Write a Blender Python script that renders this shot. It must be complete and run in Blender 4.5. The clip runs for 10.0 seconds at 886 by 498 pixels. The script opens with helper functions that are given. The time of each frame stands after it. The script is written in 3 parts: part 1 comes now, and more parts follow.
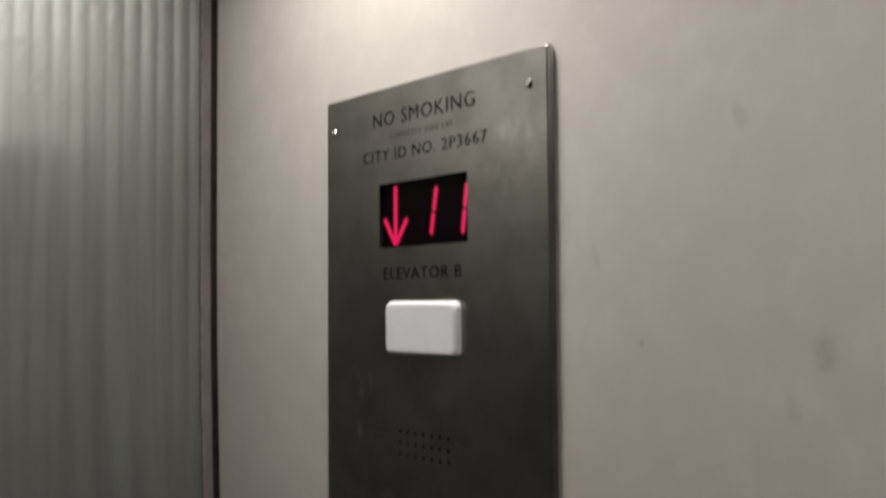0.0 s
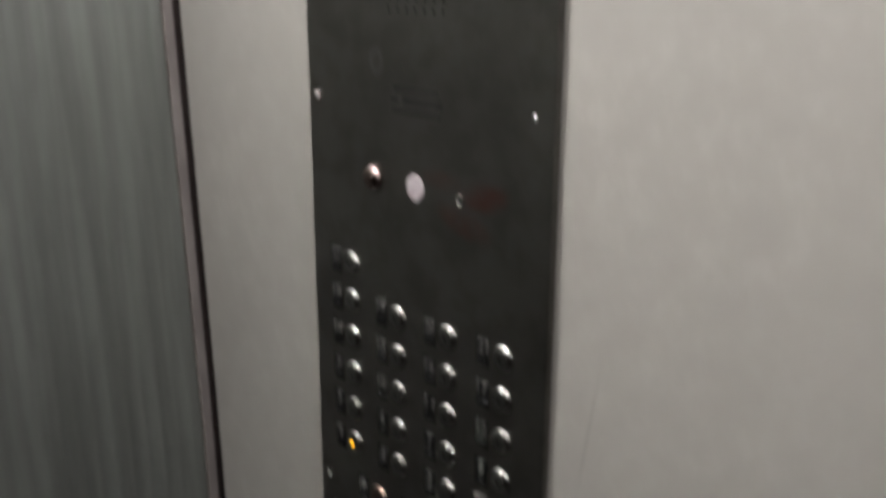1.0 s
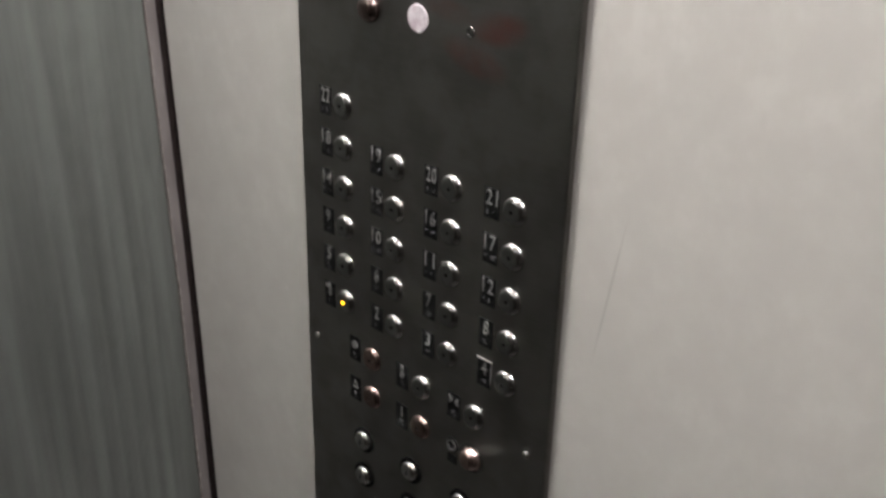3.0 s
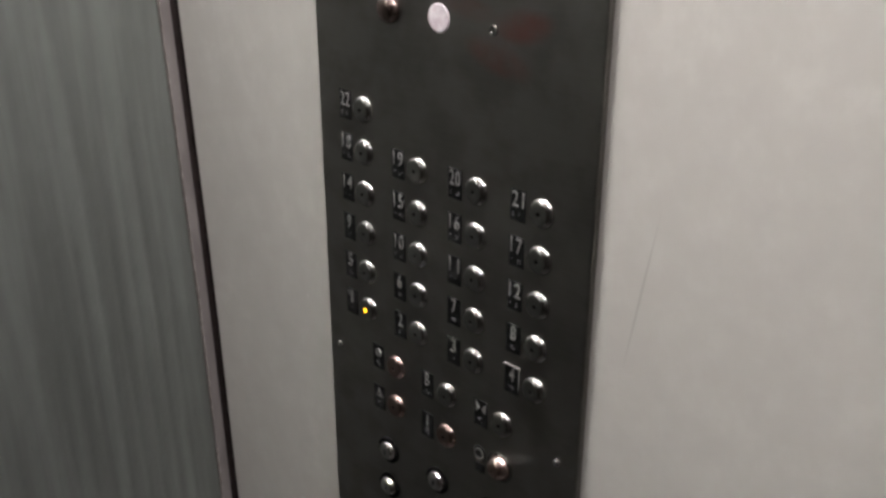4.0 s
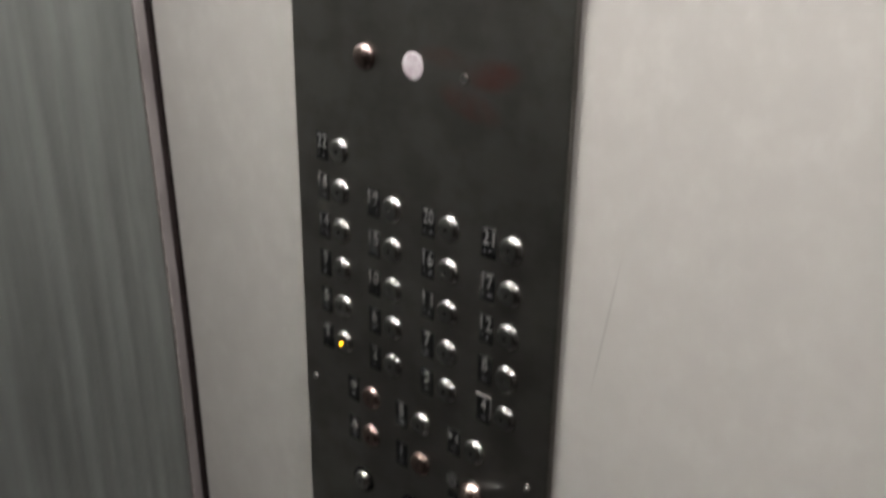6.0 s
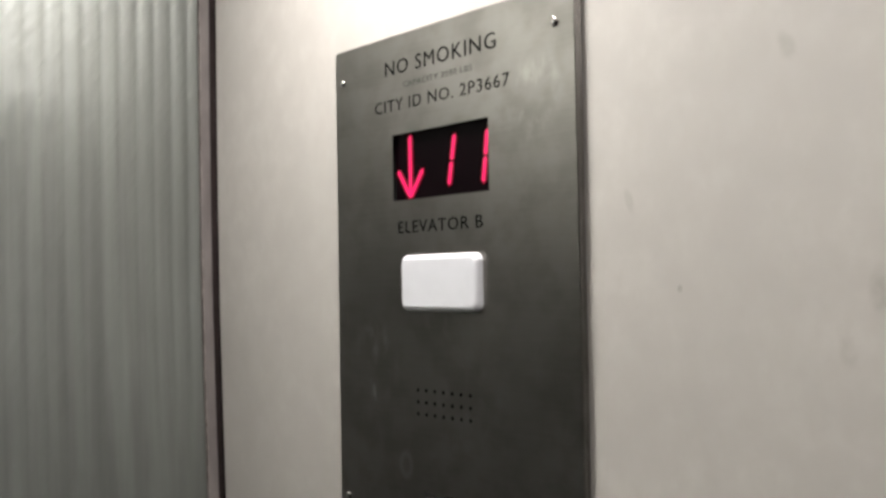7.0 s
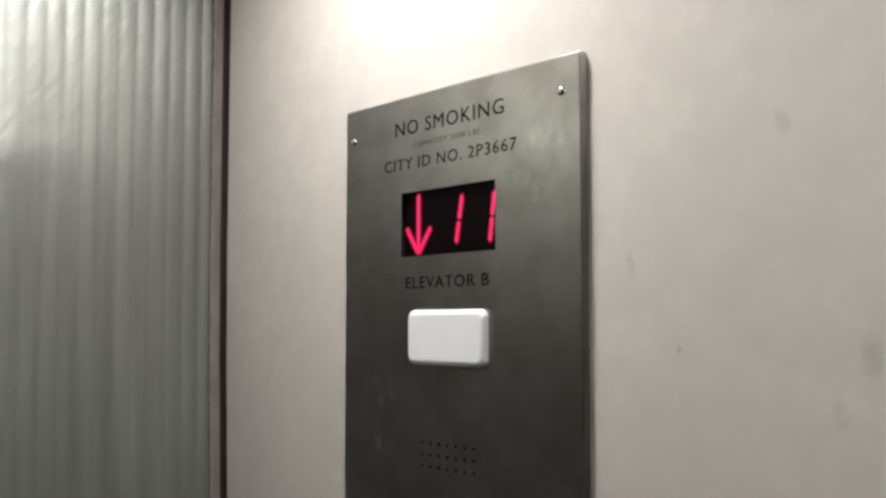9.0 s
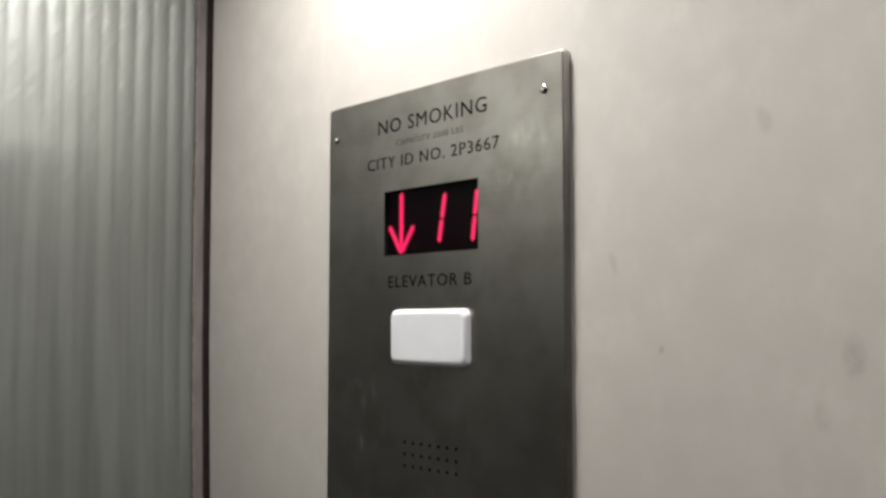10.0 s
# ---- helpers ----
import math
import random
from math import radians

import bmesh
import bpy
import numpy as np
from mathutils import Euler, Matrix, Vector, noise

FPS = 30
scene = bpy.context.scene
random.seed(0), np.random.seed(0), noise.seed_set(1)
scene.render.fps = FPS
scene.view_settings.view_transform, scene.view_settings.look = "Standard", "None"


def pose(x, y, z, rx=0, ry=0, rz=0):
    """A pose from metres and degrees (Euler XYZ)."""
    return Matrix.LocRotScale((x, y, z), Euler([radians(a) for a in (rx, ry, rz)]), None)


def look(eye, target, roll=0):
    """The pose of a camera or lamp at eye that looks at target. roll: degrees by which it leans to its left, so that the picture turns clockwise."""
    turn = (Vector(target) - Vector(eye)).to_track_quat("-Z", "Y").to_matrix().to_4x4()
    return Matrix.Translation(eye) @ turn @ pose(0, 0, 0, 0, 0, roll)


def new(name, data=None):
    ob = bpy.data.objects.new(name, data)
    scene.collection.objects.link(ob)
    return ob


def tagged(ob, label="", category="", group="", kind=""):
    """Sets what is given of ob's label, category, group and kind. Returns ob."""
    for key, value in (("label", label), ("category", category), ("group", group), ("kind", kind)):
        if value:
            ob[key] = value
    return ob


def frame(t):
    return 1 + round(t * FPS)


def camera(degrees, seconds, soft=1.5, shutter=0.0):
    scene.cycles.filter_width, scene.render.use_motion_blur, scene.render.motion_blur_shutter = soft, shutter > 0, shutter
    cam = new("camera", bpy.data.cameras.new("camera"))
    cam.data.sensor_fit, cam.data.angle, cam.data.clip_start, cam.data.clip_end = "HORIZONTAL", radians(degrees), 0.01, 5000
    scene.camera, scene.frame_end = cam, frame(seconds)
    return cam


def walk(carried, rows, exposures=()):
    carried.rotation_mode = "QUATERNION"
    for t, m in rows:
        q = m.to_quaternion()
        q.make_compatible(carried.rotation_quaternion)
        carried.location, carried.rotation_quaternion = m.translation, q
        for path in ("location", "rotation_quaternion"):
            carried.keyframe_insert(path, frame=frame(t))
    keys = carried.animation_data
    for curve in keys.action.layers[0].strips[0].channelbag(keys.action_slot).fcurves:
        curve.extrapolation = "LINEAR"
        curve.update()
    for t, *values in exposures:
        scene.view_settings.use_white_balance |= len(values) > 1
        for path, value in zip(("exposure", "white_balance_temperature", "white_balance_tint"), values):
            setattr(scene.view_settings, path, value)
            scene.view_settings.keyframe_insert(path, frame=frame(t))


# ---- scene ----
cam = camera(47.4, 10.0, soft=3.0, shutter=0.7)
PATH = [
    (0, (0.685, -0.442, 1.641), (-0.859, 0.826, 1.742), -0.4),
    (0.3, (0.676, -0.425, 1.636), (-0.873, 0.841, 1.632), 0.2),
    (0.5, (0.669, -0.43, 1.629), (-0.853, 0.854, 1.442), -0.3),
    (0.7, (0.653, -0.419, 1.611), (-0.844, 0.847, 1.214), -0.3),
    (1, (0.641, -0.472, 1.573), (-0.737, 0.857, 0.995), 0.2),
    (1.5, (0.622, -0.46, 1.558), (-0.71, 0.841, 0.828), 0.8),
    (2, (0.606, -0.454, 1.547), (-0.694, 0.847, 0.761), 1.5),
    (2.5, (0.594, -0.451, 1.546), (-0.666, 0.869, 0.728), 1.8),
    (2.7, (0.588, -0.449, 1.542), (-0.668, 0.867, 0.712), 1.9),
    (3.8, (0.566, -0.442, 1.534), (-0.72, 0.857, 0.722), -0.1),
    (4, (0.566, -0.442, 1.53), (-0.721, 0.854, 0.716), 0.2),
    (4.5, (0.573, -0.442, 1.534), (-0.698, 0.873, 0.726), 0.6),
    (5, (0.578, -0.452, 1.537), (-0.687, 0.883, 0.75), 0.7),
    (5.2, (0.579, -0.456, 1.542), (-0.678, 0.879, 0.744), 0.8),
    (6.3, (0.588, -0.469, 1.577), (-0.732, 0.924, 1.014), 0.3),
    (6.4, (0.603, -0.425, 1.599), (-0.835, 0.9, 1.181), 0.6),
    (6.5, (0.62, -0.431, 1.608), (-0.865, 0.893, 1.401), 0.3),
    (6.6, (0.627, -0.419, 1.615), (-0.9, 0.871, 1.54), 0.1),
    (6.7, (0.638, -0.435, 1.619), (-0.885, 0.862, 1.613), -0.3),
    (6.9, (0.645, -0.434, 1.624), (-0.888, 0.85, 1.67), -0.7),
    (7, (0.647, -0.443, 1.623), (-0.876, 0.852, 1.684), -1.0),
    (7.5, (0.65, -0.447, 1.626), (-0.873, 0.846, 1.715), -0.9),
    (8, (0.652, -0.453, 1.629), (-0.862, 0.847, 1.756), -0.9),
    (8.5, (0.655, -0.461, 1.631), (-0.852, 0.847, 1.775), -0.5),
    (9, (0.659, -0.464, 1.63), (-0.853, 0.836, 1.78), -0.0),
    (9.5, (0.659, -0.465, 1.629), (-0.84, 0.85, 1.786), 0.1),
    (10, (0.659, -0.458, 1.631), (-0.84, 0.859, 1.777), 0.0),
]
EXPOSURES = [(0.0, -0.65, 6750, 13), (0.5, -0.43, 6600, 13), (1.0, 0.38, 6400, 12), (1.5, 0.87, 6400, 12), (2.0, 0.97, 6380, 13), (2.7, 0.99, 6380, 13), (3.8, 0.91, 6380, 14), (5.2, 0.97, 6380, 13),
             (6.0, 0.95, 6400, 13), (6.5, 0.90, 6400, 13), (7.0, 0.15, 6600, 12), (8.0, -0.10, 6600, 12), (10.0, -0.10, 6580, 11)]
# the camera rests on the buttons before it swings up again
HOLD = [(5.9, (0.580, -0.465, 1.545), (-0.680, 0.892, 0.765), 0.8)]
walk(cam, [(t, look(e, g, r)) for t, e, g, r in sorted(PATH + HOLD)], EXPOSURES)

# ---------------------------------------------------------------- light
CEILING = 2.13
world = bpy.data.worlds.new("cab_world")
world.use_nodes = True
world.node_tree.nodes["Background"].inputs["Color"].default_value = (0.02, 0.02, 0.02, 1)
world.node_tree.nodes["Background"].inputs["Strength"].default_value = 0.1
scene.world = world

# recessed ceiling downlights, in a row along the panel wall and one further back
# the third is unseen, added for fill and the buttons' highlights
DOWNLIGHTS = [(0.10, -0.13, 3.8), (0.74, -0.13, 4.15), (0.30, -1.30, 1.2)]
LIGHT_COLOUR = (1.0, 0.943, 0.905)
for lx, ly, watts in DOWNLIGHTS:
    data = bpy.data.lights.new("downlight_lamp", "AREA")
    data.shape, data.size, data.energy, data.color = "DISK", 0.12, watts, LIGHT_COLOUR
    data.spread = radians(135)
    lamp = new("downlight_lamp", data)
    lamp.matrix_world = pose(lx, ly, CEILING - 0.012)

# a tube lamp in the ceiling slot beside the fluted wall
# unseen; assumed from the bright band along the top of that wall
SLOT_LAMP = (-0.0876, -0.82, 2.38)
tube = bpy.data.lights.new("slot_lamp", "AREA")
tube.shape, tube.size, tube.size_y, tube.energy, tube.color = "RECTANGLE", 0.003, 1.10, 43.0, LIGHT_COLOUR
tube.spread = radians(40)
new("slot_lamp", tube).matrix_world = pose(*SLOT_LAMP, ry=15)


# ---------------------------------------------------------------- materials
def material(name, colour, rough=0.5, metal=0.0):
    """A node material and its shader."""
    m = bpy.data.materials.new(name)
    m.use_nodes = True
    s = m.node_tree.nodes["Principled BSDF"]
    s.inputs["Base Color"].default_value = (*colour, 1)
    s.inputs["Roughness"].default_value = rough
    s.inputs["Metallic"].default_value = metal
    return m, s


def node(m, kind, **settings):
    n = m.node_tree.nodes.new(kind)
    for key, value in settings.items():
        n.inputs[key].default_value = value
    return n


def join(m, a, b):
    m.node_tree.links.new(a, b)


def coords(m, scale=(1, 1, 1)):
    """Object coordinates in metres, stretched by scale."""
    c = node(m, "ShaderNodeTexCoord")
    p = node(m, "ShaderNodeMapping", Scale=scale)
    join(m, c.outputs["Object"], p.inputs["Vector"])
    return p.outputs["Vector"]


def grain(m, scale, stretch=(1, 1, 1), detail=4.0):
    n = node(m, "ShaderNodeTexNoise", Scale=scale, Detail=detail)
    join(m, coords(m, stretch), n.inputs["Vector"])
    return n.outputs["Fac"]


def spread(m, fac, low, high, a=0.3, b=0.7):
    n = node(m, "ShaderNodeMapRange")
    n.interpolation_type = "SMOOTHSTEP"
    for key, value in (("From Min", a), ("From Max", b), ("To Min", low), ("To Max", high)):
        n.inputs[key].default_value = value
    join(m, fac, n.inputs["Value"])
    return n.outputs["Result"]


def blend(m, fac, a, b, mode="MIX"):
    """Mixes two colours, each a triple or a socket, by fac."""
    n = m.node_tree.nodes.new("ShaderNodeMix")
    n.data_type, n.blend_type = "RGBA", mode
    for value, socket in ((fac, n.inputs[0]), (a, n.inputs[6]), (b, n.inputs[7])):
        if isinstance(value, (int, float)):
            socket.default_value = value
        elif isinstance(value, tuple):
            socket.default_value = (*value, 1)
        else:
            join(m, value, socket)
    return n.outputs[2]


def times(m, a, b, kind="MULTIPLY"):
    n = m.node_tree.nodes.new("ShaderNodeMath")
    n.operation = kind
    for value, socket in ((a, n.inputs[0]), (b, n.inputs[1])):
        if isinstance(value, (int, float)):
            socket.default_value = value
        else:
            join(m, value, socket)
    return n.outputs[0]


def relief(m, shader, height, strength=0.2, distance=0.001):
    b = node(m, "ShaderNodeBump", Strength=strength, Distance=distance)
    join(m, height, b.inputs["Height"])
    join(m, b.outputs["Normal"], shader.inputs["Normal"])


def smudge(m, x, z, wide, tall, lean=0.0):
    """1 inside a soft-edged spot of the wall plane, 0 outside."""
    c = node(m, "ShaderNodeTexCoord")
    p = node(m, "ShaderNodeMapping", Location=(-x, 0, -z))
    join(m, c.outputs["Object"], p.inputs["Vector"])
    r = node(m, "ShaderNodeMapping", Rotation=(0, radians(lean), 0))
    join(m, p.outputs["Vector"], r.inputs["Vector"])
    q = node(m, "ShaderNodeMapping", Scale=(1 / wide, 0, 1 / tall))
    join(m, r.outputs["Vector"], q.inputs["Vector"])
    d = m.node_tree.nodes.new("ShaderNodeVectorMath")
    d.operation = "LENGTH"
    join(m, q.outputs["Vector"], d.inputs[0])
    return spread(m, d.outputs["Value"], 1.0, 0.0, 0.35, 1.0)


def wall_white():
    m, s = material("white_laminate", (0.5, 0.48, 0.45), 0.42)
    base = blend(m, spread(m, grain(m, 5.0), 0, 1), (0.522, 0.510, 0.476), (0.477, 0.467, 0.437))
    base = blend(m, spread(m, grain(m, 38.0), 0, 0.7), base, (0.44, 0.428, 0.402))
    base = blend(m, spread(m, grain(m, 120.0, (1, 1, 0.7)), 0, 0.6), base, (0.46, 0.446, 0.414))
    patchy = spread(m, grain(m, 90.0), 0.2, 1.0)
    for x, z, wide, tall, lean, depth in (
            (0.383, 1.735, 0.006, 0.011, 20, 0.30), (0.283, 1.665, 0.004, 0.010, 20, 0.35),
            (0.316, 1.616, 0.0022, 0.0028, 0, 0.9), (0.427, 1.615, 0.008, 0.015, 0, 0.45),
            (0.41, 1.586, 0.006, 0.010, 10, 0.30), (0.44, 1.66, 0.006, 0.012, 15, 0.22),
            (-0.0335, 1.158, 0.0016, 0.0018, 0, -0.8)):
        target = (0.24, 0.22, 0.19) if depth > 0 else (0.75, 0.74, 0.72)
        base = blend(m, times(m, times(m, smudge(m, x, z, wide, tall, lean), patchy), abs(depth)), base, target)
    # one long hairline scratch
    base = blend(m, times(m, smudge(m, 0.2818, 1.270, 0.0012, 0.062, -8.6), 0.42), base, (0.30, 0.28, 0.26))
    join(m, base, s.inputs["Base Color"])
    join(m, spread(m, grain(m, 30.0), 0.36, 0.52), s.inputs["Roughness"])
    relief(m, s, grain(m, 900.0, (1, 1, 0.4), 2.0), 0.05, 0.0003)
    return m


PLATE_METAL, PLATE_ROUGH = 0.997, 0.315


def steel_plate():
    """Brushed stainless steel with hazy wipe marks and one painted glint."""
    m, s = material("brushed_stainless_steel", (0.46, 0.45, 0.43), 0.3, 1.0)
    base = blend(m, spread(m, grain(m, 9.0, (1, 1, 0.6)), 0, 1), (0.300, 0.286, 0.270), (0.250, 0.238, 0.224))
    base = blend(m, spread(m, grain(m, 30.0, (0.9, 1, 1), 5.0), 0, 0.75, 0.38, 0.66), base, (0.205, 0.194, 0.179))
    base = blend(m, spread(m, grain(m, 420.0, (0.05, 1, 1)), 0, 0.08), base, (0.39, 0.37, 0.345))
    hazy = spread(m, grain(m, 70.0, (1, 1, 0.5)), 0.0, 1.0, 0.45, 0.7)
    haze_and_glint = 0.0
    for x, z, wide, tall, lean, deep in ((0.215, 1.735, 0.028, 0.034, -25, 0.55), (0.04, 1.572, 0.024, 0.024, 0, 0.2),
                                         (0.044, 1.541, 0.004, 0.014, 14, 1.0), (0.046, 1.541, 0.003, 0.010, 14, 0.8), (0.060, 1.560, 0.022, 0.032, 0, 0.2), (0.049, 1.583, 0.018, 0.018, 0, 0.3),
                                         (0.120, 1.600, 0.030, 0.030, 0, 0.15), (0.150, 1.535, 0.05, 0.04, 0, 0.12)):
        haze_and_glint = times(m, times(m, times(m, smudge(m, x, z, wide, tall, lean), hazy), deep), haze_and_glint, "ADD")
    # the alarm button's reflected streak, painted into the plate as a pale wedge
    haze_and_glint = times(m, times(m, smudge(m, 0.1990, 1.1180, 0.022, 0.0055, 26), 0.3), haze_and_glint, "ADD")
    # a dried ring mark
    ring = times(m, smudge(m, 0.082, 1.493, 0.0095, 0.0125), times(m, 1.0, smudge(m, 0.082, 1.493, 0.0070, 0.0098), "SUBTRACT"))
    haze_and_glint = times(m, times(m, ring, 0.45), haze_and_glint, "ADD")
    base = blend(m, haze_and_glint, base, (0.55, 0.535, 0.51))
    # faint red patches beside the small screw
    for x, z, wide, tall, lean, deep in ((0.190, 1.411, 0.030, 0.013, 8, 0.45), (0.172, 1.390, 0.032, 0.013, -14, 0.4),
                                         (0.150, 1.416, 0.026, 0.009, -5, 0.35)):
        red_patch = times(m, times(m, smudge(m, x, z, wide, tall, lean), spread(m, grain(m, 45.0), 0.25, 1.0)), deep)
        base = blend(m, red_patch, base, (0.42, 0.10, 0.08))
        haze_and_glint = times(m, times(m, red_patch, 0.25), haze_and_glint, "ADD")
    join(m, base, s.inputs["Base Color"])
    # dried film, the painted glint and the red patches scatter a little light
    join(m, spread(m, haze_and_glint, PLATE_METAL, 0.55, 0.0, 1.0), s.inputs["Metallic"])
    rough = spread(m, grain(m, 10.0, detail=1.0), PLATE_ROUGH - 0.02, PLATE_ROUGH + 0.02)
    join(m, rough, s.inputs["Roughness"])
    return m


def steel_fluted():
    """Dull fluted stainless sheet, dented and wiped in slanting streaks."""
    m, s = material("fluted_stainless_steel", (0.3, 0.31, 0.3), 0.40, 0.83)
    base = blend(m, spread(m, grain(m, 6.0, (1, 1, 0.4)), 0, 1), (0.360, 0.390, 0.370), (0.308, 0.334, 0.316))
    base = blend(m, spread(m, grain(m, 60.0, (1, 1, 0.05)), 0, 0.5), base, (0.18, 0.188, 0.181))
    join(m, base, s.inputs["Base Color"])
    # fine hammering in slanting streaks
    c = node(m, "ShaderNodeTexCoord")
    turn = node(m, "ShaderNodeMapping", Rotation=(radians(37), 0, 0))
    join(m, c.outputs["Object"], turn.inputs["Vector"])
    pull = node(m, "ShaderNodeMapping", Scale=(1, 1, 0.28))
    join(m, turn.outputs["Vector"], pull.inputs["Vector"])
    streak = node(m, "ShaderNodeTexNoise", Scale=210.0, Detail=2.0)
    join(m, pull.outputs["Vector"], streak.inputs["Vector"])
    relief(m, s, streak.outputs["Fac"], 0.42, 0.0011)
    return m


def worn_trim():
    m, s = material("worn_brown_trim", (0.2, 0.17, 0.16), 0.5, 0.3)
    base = blend(m, spread(m, grain(m, 60.0, (1, 1, 0.3)), 0, 1), (0.245, 0.225, 0.217), (0.18, 0.163, 0.157))
    base = blend(m, spread(m, grain(m, 380.0, (1, 1, 0.5)), 0, 1, 0.62, 0.8), base, (0.30, 0.27, 0.255))
    join(m, base, s.inputs["Base Color"])
    relief(m, s, grain(m, 300.0), 0.4, 0.0008)
    return m


def speckled(name, a, b, rough, metal=0.0, scale=40.0, gloss=0.5):
    m, s = material(name, a, rough, metal)
    s.inputs["Specular IOR Level"].default_value = gloss
    join(m, blend(m, spread(m, grain(m, scale), 0, 1), a, b), s.inputs["Base Color"])
    join(m, spread(m, grain(m, scale * 2.3), rough * 0.85, rough * 1.2), s.inputs["Roughness"])
    return m


def glowing(name, colour, strength):
    m, s = material(name, (0.02, 0.0, 0.0), 0.4)
    s.inputs["Emission Color"].default_value = (*colour, 1)
    s.inputs["Emission Strength"].default_value = strength
    return m


WHITE_WALL = wall_white()
STEEL = steel_plate()
FLUTED = steel_fluted()
TRIM = worn_trim()
# dark colour stands for the shade in the open corner gap
GAP = speckled("dark_red_gap_strip", (0.020, 0.0145, 0.014), (0.028, 0.020, 0.019), 0.8, gloss=0.2)
# paleness stands for the glints along the worn trim edge
LIP = speckled("worn_glint_metal", (0.33, 0.30, 0.28), (0.17, 0.145, 0.135), 0.45, 0.2, 120.0)
BUTTON_STEEL = speckled("polished_button_steel", (0.35, 0.343, 0.327), (0.31, 0.304, 0.29), 0.21, 1.0, 20.0)
# the red in these three steels is a reflection mixed into their colour
RED_REFLECTION_STEEL = speckled("button_steel_with_red_reflection", (0.36, 0.272, 0.245), (0.30, 0.205, 0.18), 0.205, 1.0, 20.0)
KNOB_STEEL = speckled("knob_steel_with_red_reflection", (0.34, 0.275, 0.255), (0.28, 0.205, 0.185), 0.20, 1.0, 60.0)
ALARM_STEEL = speckled("alarm_steel_with_red_reflection", (0.62, 0.52, 0.48), (0.46, 0.32, 0.28), 0.205, 1.0, 60.0)
CHROME = speckled("chrome", (0.60, 0.59, 0.57), (0.54, 0.53, 0.51), 0.14, 1.0, 20.0)
BLACK = speckled("black_engraving_and_recess", (0.004, 0.004, 0.004), (0.006, 0.006, 0.006), 0.8, gloss=0.0)
FADED = speckled("faded_print", (0.055, 0.054, 0.051), (0.10, 0.098, 0.094), 0.42, 0.9, 160.0)
WORN_PRINT = speckled("worn_black_print", (0.02, 0.02, 0.019), (0.07, 0.068, 0.064), 0.5, 0.5, 420.0, 0.1)
LABEL_BLACK = speckled("black_label_plastic", (0.005, 0.0052, 0.0052), (0.008, 0.0084, 0.0084), 0.5, 0.0, 150.0, 0.1)
NUMERAL = speckled("pale_raised_numeral", (0.235, 0.232, 0.223), (0.15, 0.148, 0.143), 0.5, 0.3, 500.0)
DOT = speckled("dull_dot", (0.09, 0.09, 0.094), (0.06, 0.06, 0.064), 0.5, 0.3, 400.0)
LENS = speckled("white_acrylic", (0.70, 0.725, 0.76), (0.67, 0.695, 0.73), 0.35, 0.0, 60.0)
WHITE_DISC = speckled("white_plastic", (0.66, 0.635, 0.65), (0.46, 0.39, 0.43), 0.4, 0.0, 130.0)
DISPLAY = speckled("dark_display", (0.0025, 0.0008, 0.0015), (0.0035, 0.001, 0.002), 0.4, gloss=0.04)
RED_GLOW = glowing("red_display_segment", (1.0, 0.007, 0.125), 1.35)
RED_DIM = glowing("dim_red_halo", (1.0, 0.0, 0.07), 0.22)
AMBER_GLOW = glowing("amber_indicator", (1.0, 0.46, 0.01), 3.0)
DARK_WALL = speckled("dark_laminate_wall", (0.045, 0.042, 0.038), (0.034, 0.031, 0.028), 0.4, 0.0, 8.0)
FLOOR = speckled("dark_vinyl_floor", (0.028, 0.027, 0.025), (0.04, 0.038, 0.035), 0.45, 0.0, 30.0)
CEILING_PAINT = speckled("grey_ceiling_paint", (0.30, 0.29, 0.28), (0.27, 0.26, 0.25), 0.6, 0.0, 12.0)
LAMP_GLOW = glowing("downlight_glow", LIGHT_COLOUR, 6.0)


# ---------------------------------------------------------------- mesh helpers
def mesh_of(bm, name, mat, smooth=False):
    bmesh.ops.recalc_face_normals(bm, faces=bm.faces)
    me = bpy.data.meshes.new(name)
    bm.to_mesh(me)
    bm.free()
    me.materials.append(mat)
    if smooth:
        for f in me.polygons:
            f.use_smooth = True
        me.set_sharp_from_angle(angle=radians(40))
    return me


def part(name, bm, mat, parent=None, label="", smooth=False, at=(0, 0, 0)):
    """One mesh object, under a thing or a part when parent is given."""
    me = bm if isinstance(bm, bpy.types.Mesh) else mesh_of(bm, name, mat, smooth)
    ob = new(name, me)
    ob.parent = parent
    ob.location = at
    return tagged(ob, label)


def box(x0, x1, y0, y1, z0, z1, bevel=0.0):
    bm = bmesh.new()
    bmesh.ops.create_cube(bm, size=1)
    for v in bm.verts:
        v.co = Vector((x0 + (v.co.x + 0.5) * (x1 - x0), y0 + (v.co.y + 0.5) * (y1 - y0), z0 + (v.co.z + 0.5) * (z1 - z0)))
    if bevel:
        bmesh.ops.bevel(bm, geom=bm.edges[:], offset=bevel, segments=3, profile=0.5, affect="EDGES")
    return bm


def turned(profile, steps=32):
    """A body turned about the y axis from rows of (radius, y); the first row may be the pole."""
    bm = bmesh.new()
    rings = []
    for r, y in profile:
        if r < 1e-7:
            rings.append([bm.verts.new((0, y, 0))])
        else:
            rings.append([bm.verts.new((r * math.cos(math.tau * i / steps), y, r * math.sin(math.tau * i / steps))) for i in range(steps)])
    for a, b in zip(rings, rings[1:]):
        for i in range(steps):
            j = (i + 1) % steps
            corners = [a[i % len(a)], a[j % len(a)], b[j % len(b)], b[i % len(b)]]
            face = list(dict.fromkeys(corners))
            if len(face) > 2:
                bm.faces.new(face)
    return bm


